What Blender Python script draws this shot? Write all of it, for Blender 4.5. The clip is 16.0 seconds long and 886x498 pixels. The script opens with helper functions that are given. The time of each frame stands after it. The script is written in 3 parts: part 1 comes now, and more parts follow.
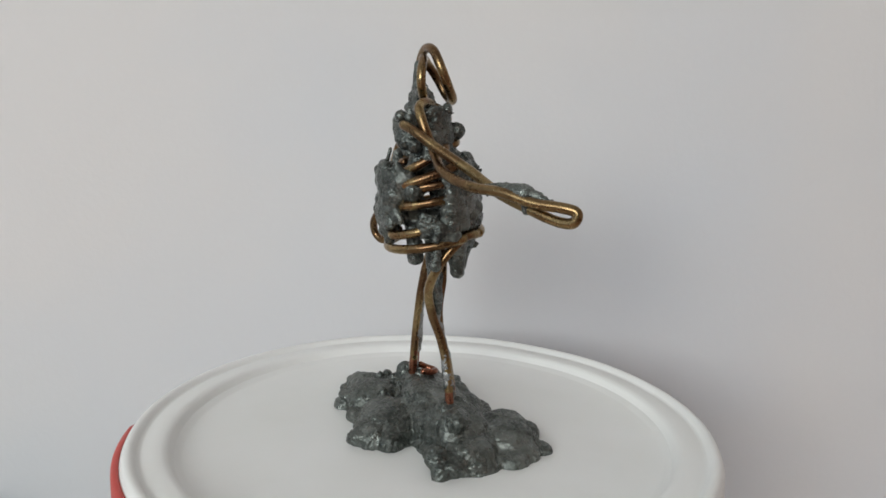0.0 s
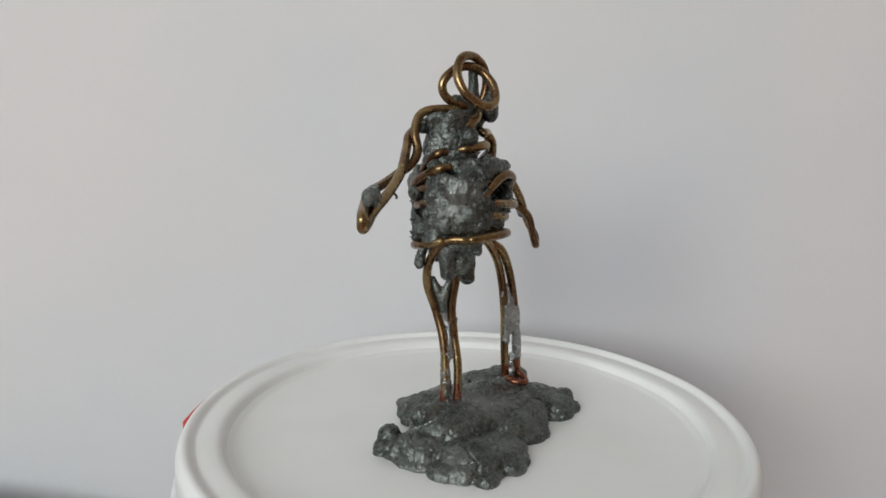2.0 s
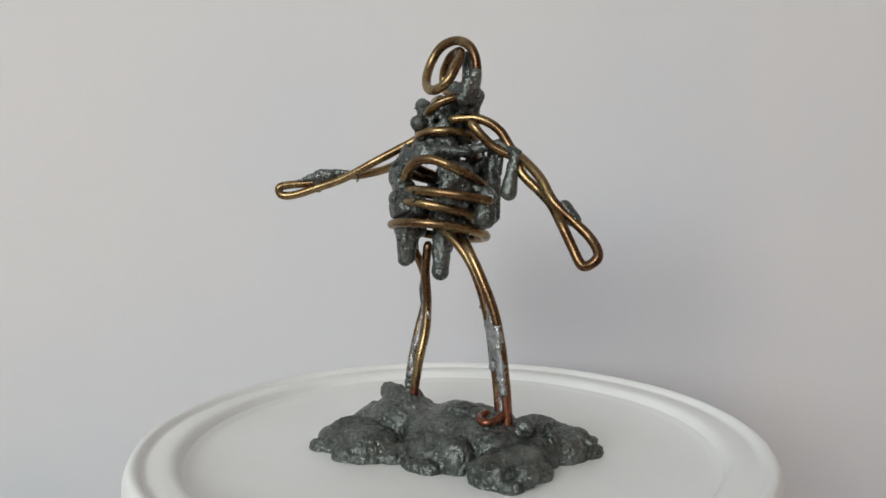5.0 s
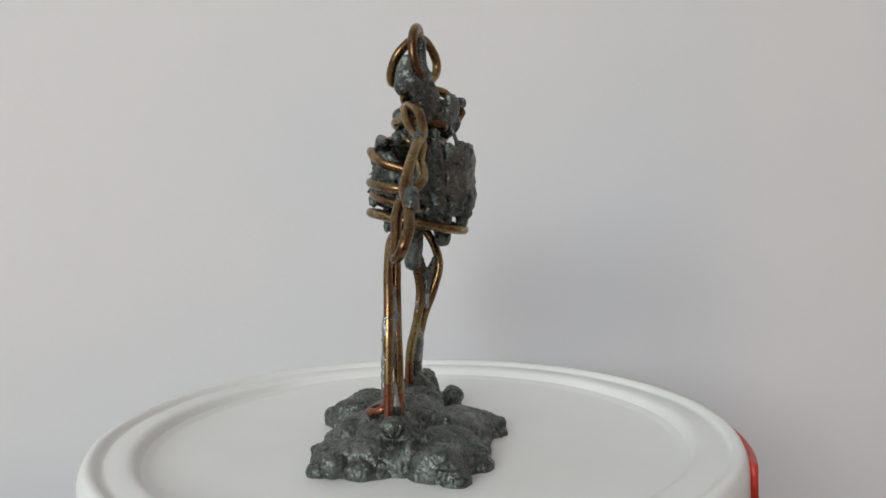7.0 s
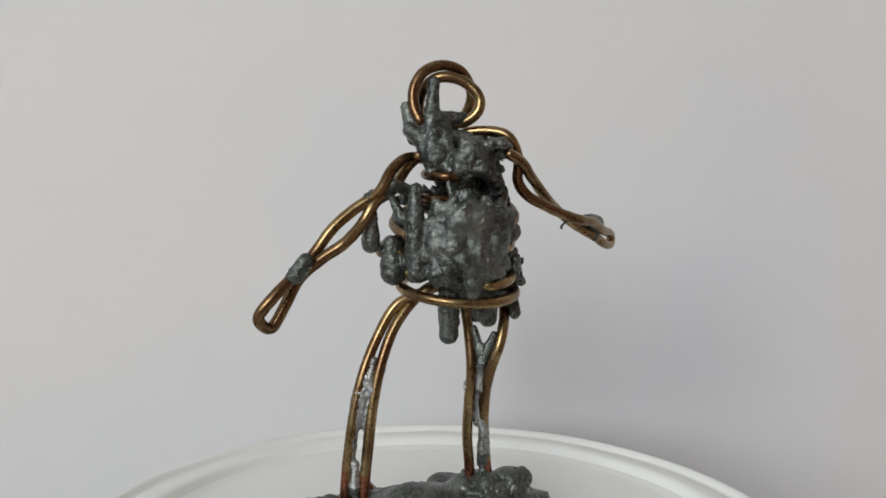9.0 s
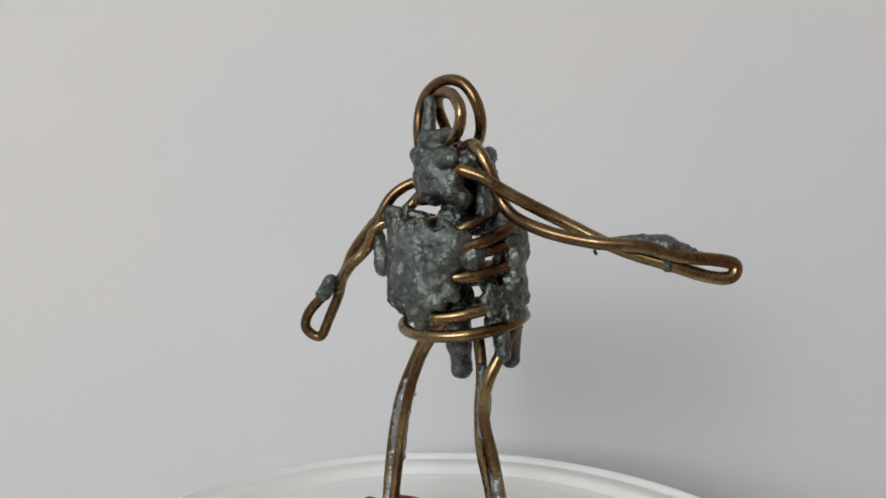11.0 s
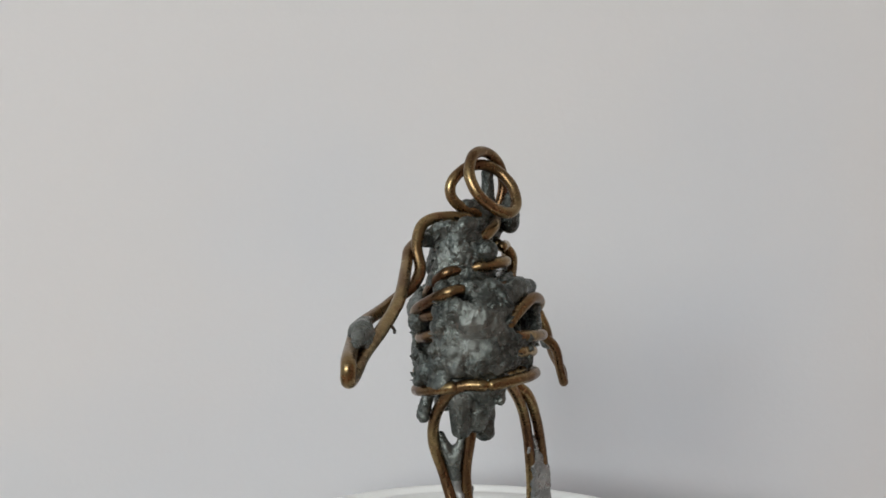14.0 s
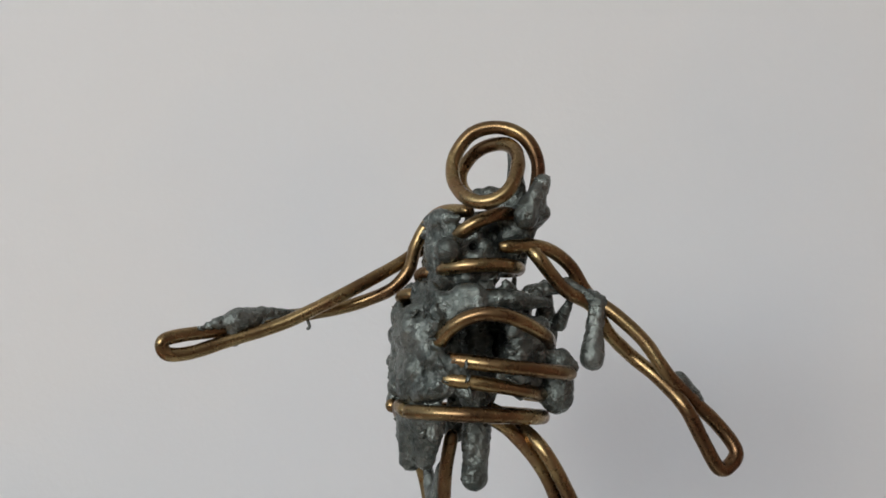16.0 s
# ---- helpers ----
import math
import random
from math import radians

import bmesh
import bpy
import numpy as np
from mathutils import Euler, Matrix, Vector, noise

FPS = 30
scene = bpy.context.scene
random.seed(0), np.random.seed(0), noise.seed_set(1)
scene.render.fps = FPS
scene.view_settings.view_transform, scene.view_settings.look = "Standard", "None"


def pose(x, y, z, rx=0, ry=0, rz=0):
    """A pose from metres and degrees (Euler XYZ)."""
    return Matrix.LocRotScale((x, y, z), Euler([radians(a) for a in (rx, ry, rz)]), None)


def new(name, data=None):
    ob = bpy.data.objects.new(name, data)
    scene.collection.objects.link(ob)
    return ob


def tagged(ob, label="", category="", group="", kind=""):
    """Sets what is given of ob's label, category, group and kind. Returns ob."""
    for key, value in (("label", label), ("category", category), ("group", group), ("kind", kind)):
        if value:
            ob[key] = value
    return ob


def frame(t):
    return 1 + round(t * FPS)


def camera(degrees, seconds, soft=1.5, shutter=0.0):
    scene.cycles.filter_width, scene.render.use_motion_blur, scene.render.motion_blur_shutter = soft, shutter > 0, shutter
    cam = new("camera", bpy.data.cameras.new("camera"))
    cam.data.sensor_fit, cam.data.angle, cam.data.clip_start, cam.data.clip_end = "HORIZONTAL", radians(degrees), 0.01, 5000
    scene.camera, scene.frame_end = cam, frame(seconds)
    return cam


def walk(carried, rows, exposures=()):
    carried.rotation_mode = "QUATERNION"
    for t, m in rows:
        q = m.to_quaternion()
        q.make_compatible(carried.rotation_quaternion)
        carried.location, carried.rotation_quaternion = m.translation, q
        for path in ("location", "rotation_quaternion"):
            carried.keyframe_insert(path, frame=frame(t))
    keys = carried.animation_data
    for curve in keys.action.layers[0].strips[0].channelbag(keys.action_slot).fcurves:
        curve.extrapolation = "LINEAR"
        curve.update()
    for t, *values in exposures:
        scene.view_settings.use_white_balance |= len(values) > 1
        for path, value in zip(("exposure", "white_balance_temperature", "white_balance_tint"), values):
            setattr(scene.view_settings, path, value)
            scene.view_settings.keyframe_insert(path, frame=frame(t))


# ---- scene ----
cam = camera(63.3, 16.0, soft=1.55)

# the lid's plane lies this high over the table top
LIFT = 0.19
# seconds, x, y, z over the lid, yaw, pitch, roll of the camera held in one hand
EYE = (
    (0.0, -0.0055, -0.2249, 0.1132, -0.43, -9.76, 1.46),
    (0.5, -0.0043, -0.2254, 0.1147, 0.04, -10.09, 1.13),
    (1.0, -0.0005, -0.2272, 0.1121, 0.87, -9.92, 1.63),
    (1.5, 0.0041, -0.2277, 0.1150, 0.96, -10.37, 1.15),
    (2.0, 0.0090, -0.2344, 0.1194, 0.57, -10.79, 0.98),
    (2.5, 0.0188, -0.2371, 0.1115, 1.08, -10.12, 0.00),
    (3.0, 0.0213, -0.2361, 0.1006, 1.08, -7.67, 0.14),
    (3.5, 0.0274, -0.2426, 0.0945, 2.06, -5.81, 0.19),
    (6.0, 0.0136, -0.2596, 0.0816, 0.29, -2.63, -0.48),
    (6.5, 0.0096, -0.2619, 0.0805, 0.46, -2.16, -0.65),
    (7.0, 0.0028, -0.2641, 0.0770, -0.63, -2.59, -0.88),
    (7.5, -0.0035, -0.2583, 0.0746, -0.31, -2.04, -0.44),
    (8.0, -0.0084, -0.2423, 0.0745, 0.38, -1.43, 0.38),
    (8.5, -0.0145, -0.2286, 0.0813, 0.02, -1.21, 0.52),
    (9.0, -0.0204, -0.2154, 0.0911, 0.68, -1.22, 0.67),
    (11.5, -0.0167, -0.1744, 0.0964, 1.46, -0.73, 0.49),
    (12.0, -0.0146, -0.1731, 0.0979, 2.23, -0.86, 0.94),
    (12.5, -0.0080, -0.1716, 0.1051, 2.08, -0.90, 1.07),
    (13.0, -0.0010, -0.1771, 0.1106, 3.74, -0.78, 0.03),
    (13.5, 0.0075, -0.1763, 0.1158, 3.11, -1.54, 0.03),
    (14.0, 0.0105, -0.1797, 0.1178, 2.27, -1.81, 0.43),
    (14.5, 0.0154, -0.1679, 0.1192, 3.30, -1.32, 0.58),
    (15.0, 0.0222, -0.1576, 0.1171, 3.50, -0.64, 0.50),
    (15.5, 0.0276, -0.1593, 0.1163, 4.52, 0.04, 0.12),
    (16.0, 0.0302, -0.1605, 0.1125, 5.80, -0.33, 0.54),
)
walk(cam, [(t, pose(x, y, z + LIFT, 90 + pitch, 0, yaw) @ pose(0, 0, 0, 0, 0, roll)) for t, x, y, z, yaw, pitch, roll in EYE])

# the turning: axis in the figure's own plan, degrees a second, degrees at the start
AXIS = (-0.02565, -0.00440)
RATE, START = -29.786, -255.19

# ---- light ----
world = bpy.data.worlds.new("sky")
scene.world = world
world.use_nodes = True
_sky = world.node_tree.nodes.new("ShaderNodeTexSky")
_sky.sky_type, _sky.sun_disc = "NISHITA", False
_sky.sun_elevation, _sky.sun_rotation = radians(35), radians(200)
_bg = world.node_tree.nodes["Background"]
_bg.inputs["Strength"].default_value = 0.10
world.node_tree.links.new(_sky.outputs["Color"], _bg.inputs["Color"])

# room: x0, x1, y0, y1 and floor, ceiling heights; the table top is at z = 0
RX0, RX1, RY0, RY1, RZ0, RZ1 = -3.4, 2.2, -3.6, 0.185, -0.75, 2.4
# the window in the wall behind the camera
WX0, WX1, WZ0, WZ1 = -3.3, -0.45, 0.80, 2.35

_lamp = bpy.data.lights.new("window_light", "AREA")
_lamp.shape, _lamp.size, _lamp.size_y = "RECTANGLE", WX1 - WX0 - 0.1, WZ1 - WZ0 - 0.1
_lamp.energy, _lamp.color = 115, (0.94, 0.985, 0.98)
_lo = new("window_light", _lamp)
_lo.matrix_world = pose((WX0 + WX1) / 2, RY0 - 0.06, (WZ0 + WZ1) / 2, 90, 0, 0)
scene.view_settings.exposure = 0.0


# ---- materials ----
def material(name, rough=0.5, metal=0.0):
    m = bpy.data.materials.new(name)
    m.use_nodes = True
    n = m.node_tree.nodes
    b = n["Principled BSDF"]
    b.inputs["Roughness"].default_value, b.inputs["Metallic"].default_value = rough, metal
    return m, n, m.node_tree.links, b


def noise_node(n, l, scale, detail=4.0, rough=0.55, distort=0.0):
    t = n.new("ShaderNodeTexNoise")
    t.inputs["Scale"].default_value, t.inputs["Detail"].default_value = scale, detail
    t.inputs["Roughness"].default_value, t.inputs["Distortion"].default_value = rough, distort
    c = n.new("ShaderNodeTexCoord")
    l.new(c.outputs["Object"], t.inputs["Vector"])
    return t


def ramp(n, l, source, stops):
    r = n.new("ShaderNodeValToRGB")
    e = r.color_ramp.elements
    while len(e) < len(stops):
        e.new(0.5)
    for k, (at, col) in zip(e, stops):
        k.position, k.color = at, (*col, 1)
    l.new(source, r.inputs["Fac"])
    return r


def grey(v):
    return (v, v, v)


def bump(n, l, b, sources):
    last = None
    for out, strength, dist in sources:
        k = n.new("ShaderNodeBump")
        k.inputs["Strength"].default_value, k.inputs["Distance"].default_value = strength, dist
        l.new(out, k.inputs["Height"])
        if last:
            l.new(last.outputs["Normal"], k.inputs["Normal"])
        last = k
    l.new(last.outputs["Normal"], b.inputs["Normal"])


def mix(n, l, fac, a, c):
    k = n.new("ShaderNodeMix")
    k.data_type = "RGBA"
    l.new(fac, k.inputs["Factor"])
    l.new(a, k.inputs["A"])
    l.new(c, k.inputs["B"])
    return k.outputs["Result"]


def make_wire_material(name, tones):
    m, n, l, b = material(name, 0.3, 1.0)
    big = noise_node(n, l, 55, 3)
    fine = noise_node(n, l, 700, 3)
    tone = ramp(n, l, big.outputs["Fac"], list(zip((0.30, 0.45, 0.58, 0.74), tones)))
    dirt = ramp(n, l, fine.outputs["Fac"], [(0.3, grey(0.86)), (0.6, grey(1.0))])
    k = n.new("ShaderNodeMix")
    k.data_type, k.blend_type = "RGBA", "MULTIPLY"
    k.inputs["Factor"].default_value = 0.8
    l.new(tone.outputs["Color"], k.inputs["A"])
    l.new(dirt.outputs["Color"], k.inputs["B"])
    l.new(k.outputs["Result"], b.inputs["Base Color"])
    r = ramp(n, l, fine.outputs["Fac"], [(0.3, grey(0.36)), (0.7, grey(0.22))])
    l.new(r.outputs["Color"], b.inputs["Roughness"])
    bump(n, l, b, [(fine.outputs["Fac"], 0.08, 0.0003)])
    return m


def make_solder_material(name, tones, pale_tone, metal, gloss):
    m, n, l, b = material(name, 0.35, metal)
    big = noise_node(n, l, 90, 4)
    wave = noise_node(n, l, 260, 2, 0.5, 0.6)
    fine = noise_node(n, l, 800, 6, 0.65)
    grit = noise_node(n, l, 2600, 3)
    tone = ramp(n, l, big.outputs["Fac"], list(zip((0.3, 0.5, 0.72), tones)))
    pale = ramp(n, l, fine.outputs["Fac"], [(0.47, grey(0.0)), (0.72, grey(0.5))])
    c = n.new("ShaderNodeRGB")
    c.outputs[0].default_value = (*pale_tone, 1)
    l.new(mix(n, l, pale.outputs["Color"], tone.outputs["Color"], c.outputs[0]), b.inputs["Base Color"])
    r = ramp(n, l, wave.outputs["Fac"], list(zip((0.33, 0.5, 0.66), (grey(v) for v in gloss))))
    l.new(r.outputs["Color"], b.inputs["Roughness"])
    bump(n, l, b, [(wave.outputs["Fac"], 0.16, 0.0012), (fine.outputs["Fac"], 0.42, 0.0009), (grit.outputs["Fac"], 0.2, 0.0002)])
    return m


def make_paint(name, base, stain_or_tint, rough, big=2.5, amount=0.5, relief=0.0004, fine_scale=260):
    """A painted or moulded surface with soft stains or light tints and a fine relief."""
    m, n, l, b = material(name, rough)
    s = noise_node(n, l, big, 3)
    f = noise_node(n, l, fine_scale, 4)
    k = ramp(n, l, s.outputs["Fac"], [(0.38, grey(0.0)), (0.68, grey(amount))])
    a, c = n.new("ShaderNodeRGB"), n.new("ShaderNodeRGB")
    a.outputs[0].default_value, c.outputs[0].default_value = (*base, 1), (*stain_or_tint, 1)
    l.new(mix(n, l, k.outputs["Color"], a.outputs[0], c.outputs[0]), b.inputs["Base Color"])
    r = ramp(n, l, f.outputs["Fac"], [(0.3, grey(rough * 0.85)), (0.7, grey(min(1, rough * 1.15)))])
    l.new(r.outputs["Color"], b.inputs["Roughness"])
    bump(n, l, b, [(f.outputs["Fac"], 0.2, relief)])
    return m


WIRE = make_wire_material("aged_brass_wire", ((0.125, 0.066, 0.036), (0.195, 0.122, 0.060), (0.315, 0.228, 0.110), (0.225, 0.100, 0.056)))
COPPER = make_wire_material("bare_copper_wire", ((0.15, 0.065, 0.042), (0.23, 0.09, 0.055), (0.28, 0.115, 0.068), (0.20, 0.095, 0.058)))
SOLDER = make_solder_material("dull_solder", ((0.044, 0.051, 0.046), (0.094, 0.105, 0.095), (0.190, 0.203, 0.187)), (0.34, 0.355, 0.33), 0.72, (0.13, 0.26, 0.40))
TIN = make_solder_material("bright_tin", ((0.16, 0.165, 0.16), (0.27, 0.275, 0.27), (0.42, 0.42, 0.41)), (0.55, 0.55, 0.54), 0.75, (0.2, 0.3, 0.4))
# wall blotches: faint stains, plus bluish light put into the colour
WALL = make_paint("white_wall_paint", (0.735, 0.72, 0.71), (0.66, 0.685, 0.72), 0.85, 3.2, 0.9, 0.0006)
# rose is made up: the unseen east wall reflects pink into the shadows
ROOM_WARM_BOUNCE = make_paint("rose_bounce_paint", (0.62, 0.43, 0.37), (0.55, 0.39, 0.34), 0.8, 1.5, 0.8)
# blue-grey is made up: the unseen west wall cools the bounced light
ROOM_COOL_BOUNCE = make_paint("blue_grey_bounce_paint", (0.44, 0.49, 0.56), (0.40, 0.44, 0.50), 0.8, 1.5, 0.8)
ROOM = make_paint("tan_room_paint", (0.50, 0.45, 0.41), (0.44, 0.40, 0.37), 0.8, 1.5, 0.8)
LID = make_paint("white_lid_plastic", (0.86, 0.865, 0.845), (0.79, 0.795, 0.755), 0.36, 16, 0.6, 0.00012, 500)
PAIL = make_paint("white_pail_plastic", (0.80, 0.80, 0.80), (0.74, 0.74, 0.74), 0.4, 12, 0.5, 0.0001, 400)
RED = make_paint("red_print", (0.55, 0.045, 0.03), (0.48, 0.06, 0.045), 0.4, 30, 0.6, 0.0001, 500)
# made-up red-brown, so the unseen table top throws pink onto the lower wall
TABLE = make_paint("red_brown_bounce_wood", (0.47, 0.27, 0.21), (0.38, 0.21, 0.16), 0.5, 9, 0.8)
FLOOR = make_paint("brown_floor", (0.27, 0.19, 0.14), (0.2, 0.14, 0.1), 0.5, 3, 0.8)
CLOTH = make_paint("grey_green_cloth", (0.13, 0.14, 0.12), (0.20, 0.205, 0.18), 0.9, 40, 0.9, 0.001, 900)
FRAME = make_paint("white_frame_paint", (0.8, 0.8, 0.79), (0.75, 0.75, 0.73), 0.45, 8, 0.5)


# ---- mesh helpers ----
def finish(name, bm, mats, parent=None, smooth=True):
    me = bpy.data.meshes.new(name)
    bm.to_mesh(me)
    bm.free()
    for m in (mats if isinstance(mats, (list, tuple)) else [mats]):
        me.materials.append(m)
    if smooth:
        for p in me.polygons:
            p.use_smooth = True
    ob = new(name, me)
    ob.parent = parent
    return ob


def part(name, bm, mat, parent, label=""):
    return tagged(finish(name, bm, mat, parent), label)


def add_box(bm, x0, x1, y0, y1, z0, z1, bevel=0.0):
    r = bmesh.ops.create_cube(bm, size=1.0, matrix=Matrix.Translation(((x0 + x1) / 2, (y0 + y1) / 2, (z0 + z1) / 2)) @ Matrix.Diagonal((x1 - x0, y1 - y0, z1 - z0, 1)))
    if bevel:
        es = list({e for v in r["verts"] for e in v.link_edges})
        bmesh.ops.bevel(bm, geom=es, offset=bevel, segments=2, affect="EDGES")


def lathe(bm, profile, cx, cy, steps=128, a0=0.0, a1=360.0, close=False):
    """Turn (radius, height) pairs round the upright axis at cx, cy."""
    full = abs(a1 - a0) >= 360
    count = steps if full else steps + 1
    cols = []
    for i in range(count):
        a = radians(a0 + (a1 - a0) * i / steps)
        cols.append([bm.verts.new((cx + r * math.cos(a), cy + r * math.sin(a), z)) for r, z in profile])
    n = len(profile)
    for i in range(steps):
        p, q = cols[i], cols[(i + 1) % count]
        for k in range(n if close else n - 1):
            bm.faces.new((p[k], q[k], q[(k + 1) % n], p[(k + 1) % n]))
    if close and not full:
        bm.faces.new(cols[0])
        bm.faces.new(cols[-1][::-1])
    return cols


def curve_points(ctrl, steps=8):
    """Catmull-Rom through the control points."""
    c = [Vector(p) for p in ctrl]
    q = [2 * c[0] - c[1], *c, 2 * c[-1] - c[-2]]
    out = []
    for i in range(len(c) - 1):
        a, b, d, e = q[i:i + 4]
        for k in range(steps):
            s = k / steps
            out.append(0.5 * (2 * b + (d - a) * s + (2 * a - 5 * b + 4 * d - e) * s * s + (3 * b - a - 3 * d + e) * s ** 3))
    out.append(c[-1])
    return out


def tube(bm, pts, radius, sides=12, mat=0):
    """A round rod along pts, with closed, rounded ends."""
    pts = [p for i, p in enumerate(pts) if i == 0 or (p - pts[i - 1]).length > 1e-6]
    rings, side = [], None
    for i, p in enumerate(pts):
        d = (pts[min(i + 1, len(pts) - 1)] - pts[max(i - 1, 0)]).normalized()
        side = (side - d * side.dot(d)).normalized() if side else d.orthogonal().normalized()
        other = d.cross(side)
        r = radius * (1 + 0.05 * noise.noise(p * 0.35 + Vector((radius, 3, 1))))
        if i in (0, len(pts) - 1):
            r *= 0.6
        rings.append([bm.verts.new(p + r * (math.cos(a) * side + math.sin(a) * other)) for a in (2 * math.pi * k / sides for k in range(sides))])
    for a, b in zip(rings, rings[1:]):
        for k in range(sides):
            f = bm.faces.new((a[k], a[(k + 1) % sides], b[(k + 1) % sides], b[k]))
            f.material_index = mat
    for ring in (rings[0][::-1], rings[-1]):
        bm.faces.new(ring).material_index = mat


# ---- the room ----
def build_room():
    def wall(name, boxes, mat, label):
        bm = bmesh.new()
        for b in boxes:
            add_box(bm, *b)
        return tagged(finish(name, bm, mat, smooth=False), label, kind="structure")
    t = 0.12
    wall("wall_north", [(RX0 - t, RX1 + t, RY1, RY1 + t, RZ0, RZ1)], WALL, "plain white painted wall with faint stains and painted-in bluish light")
    # never in view, its colour added to tint light from the left
    wall("wall_west", [(RX0 - t, RX0, RY0, RY1, RZ0, RZ1)], ROOM_COOL_BOUNCE, "unseen side wall, blue-grey to bounce cool light")
    # out of view, added as a pink reflector
    wall("wall_east", [(RX1, RX1 + t, RY0, RY1, RZ0, RZ1)], ROOM_WARM_BOUNCE, "unseen side wall, rose to bounce pink light")
    wall("wall_south", [(RX0 - t, WX0, RY0 - t, RY0, RZ0, RZ1), (WX1, RX1 + t, RY0 - t, RY0, RZ0, RZ1),
                        (WX0, WX1, RY0 - t, RY0, RZ0, WZ0), (WX0, WX1, RY0 - t, RY0, WZ1, RZ1)], ROOM, "plain tan wall round a window")
    wall("floor", [(RX0 - t, RX1 + t, RY0 - t, RY1 + t, RZ0 - t, RZ0)], FLOOR, "plain brown floor")
    wall("ceiling", [(RX0 - t, RX1 + t, RY0 - t, RY1 + t, RZ1, RZ1 + t)], WALL, "plain white ceiling")
    win = tagged(new("window_1"), "white framed window in the wall", "window", kind="structure")
    bm = bmesh.new()
    w = 0.06
    add_box(bm, WX0, WX0 + w, RY0 - 0.05, RY0 + 0.01, WZ0, WZ1, 0.004)
    add_box(bm, WX1 - w, WX1, RY0 - 0.05, RY0 + 0.01, WZ0, WZ1, 0.004)
    add_box(bm, WX0 + w, WX1 - w, RY0 - 0.05, RY0 + 0.01, WZ0, WZ0 + w, 0.004)
    add_box(bm, WX0 + w, WX1 - w, RY0 - 0.05, RY0 + 0.01, WZ1 - w, WZ1, 0.004)
    c = (WX0 + WX1) / 2
    add_box(bm, c - 0.03, c + 0.03, RY0 - 0.048, RY0 + 0.008, WZ0 + w, WZ1 - w, 0.004)
    part("window_frame", bm, FRAME, win)


def build_table():
    # table is out of view; its colour serves as a pink reflector
    table = tagged(new("table"), "unseen table standing against the wall, red-brown to bounce pink light", "table")
    bm = bmesh.new()
    add_box(bm, -0.75, 0.75, -0.42, RY1 - 0.004, -0.03, 0.0, 0.004)
    part("tabletop", bm, TABLE, table)
    for x in (-0.68, 0.68):
        for y in (-0.36, 0.10):
            bm = bmesh.new()
            add_box(bm, x - 0.025, x + 0.025, y - 0.025, y + 0.025, RZ0, -0.03, 0.003)
            part("leg", bm, TABLE, table)


# ---- the pail with its lid ----
# middle of the lid, from the turning axis
PX, PY = -0.0005 - AXIS[0], -0.0022 - AXIS[1]


def build_pail():
    pail = tagged(new("pail"), "white plastic pail with closed lid and red printed band", "pail")
    bm = bmesh.new()
    z = LIFT
    prof = [(0.0, 0.001), (0.080, 0.001), (0.084, 0.0), (0.087, 0.004), (0.0985, z - 0.030), (0.0985, z - 0.014), (0.1046, z - 0.0135), (0.1048, z - 0.0085), (0.1040, z - 0.0070), (0.1012, z - 0.0060),
            (0.0972, z - 0.005), (0.0968, z - 0.030), (0.085, 0.006), (0.0, 0.004)]
    lathe(bm, prof, PX, PY)
    bmesh.ops.remove_doubles(bm, verts=bm.verts, dist=1e-5)
    part("body", bm, PAIL, pail)
    bm = bmesh.new()
    prof = [(0.0, 0.0036), (0.060, 0.0037), (0.0835, 0.0036), (0.0850, 0.0039), (0.0864, 0.0050), (0.0876, 0.0068), (0.0886, 0.0076), (0.0905, 0.0079), (0.0958, 0.0076),
            (0.0970, 0.0071), (0.0978, 0.0078), (0.0988, 0.0089), (0.1002, 0.0092), (0.1013, 0.0086), (0.1018, 0.0078), (0.1021, 0.0070), (0.1025, 0.0062), (0.1028, 0.0050), (0.1030, -0.0030), (0.1028, -0.0042),
            (0.1018, -0.0036), (0.1010, 0.0040), (0.0860, 0.0050), (0.0810, 0.0015), (0.0, 0.0015)]
    lathe(bm, [(r, h + z) for r, h in prof], PX, PY, 160)
    bmesh.ops.remove_doubles(bm, verts=bm.verts, dist=1e-5)
    for v in bm.verts:
        d = Vector((v.co.x - PX, v.co.y - PY))
        v.co.z += 0.0004 * noise.noise(Vector((v.co.x * 22, v.co.y * 22, 4))) * min(1, d.length / 0.03)
    part("lid", bm, LID, pail, "white plastic lid with a raised rim and a ring step")
    # the printed band on the collar
    bm = bmesh.new()
    lathe(bm, [(0.1024, z - 0.0046), (0.1050, z - 0.0046), (0.1049, z + 0.0052), (0.1043, z + 0.0058), (0.1026, z + 0.0066), (0.1022, z + 0.0050), (0.1024, z + 0.0040)], PX, PY, 40, 80, 138, True)
    part("printed_band", bm, RED, pail, "red printed band round the lid skirt")
    bm = bmesh.new()
    lathe(bm, [(0.1046, z - 0.0135), (0.1056, z - 0.0150), (0.1062, z - 0.0260), (0.1052, z - 0.0262), (0.1010, z - 0.0140)], PX, PY, 12, 62, 84, True)
    part("tear_tab", bm, PAIL, pail, "white plastic tear tab")
    return pail


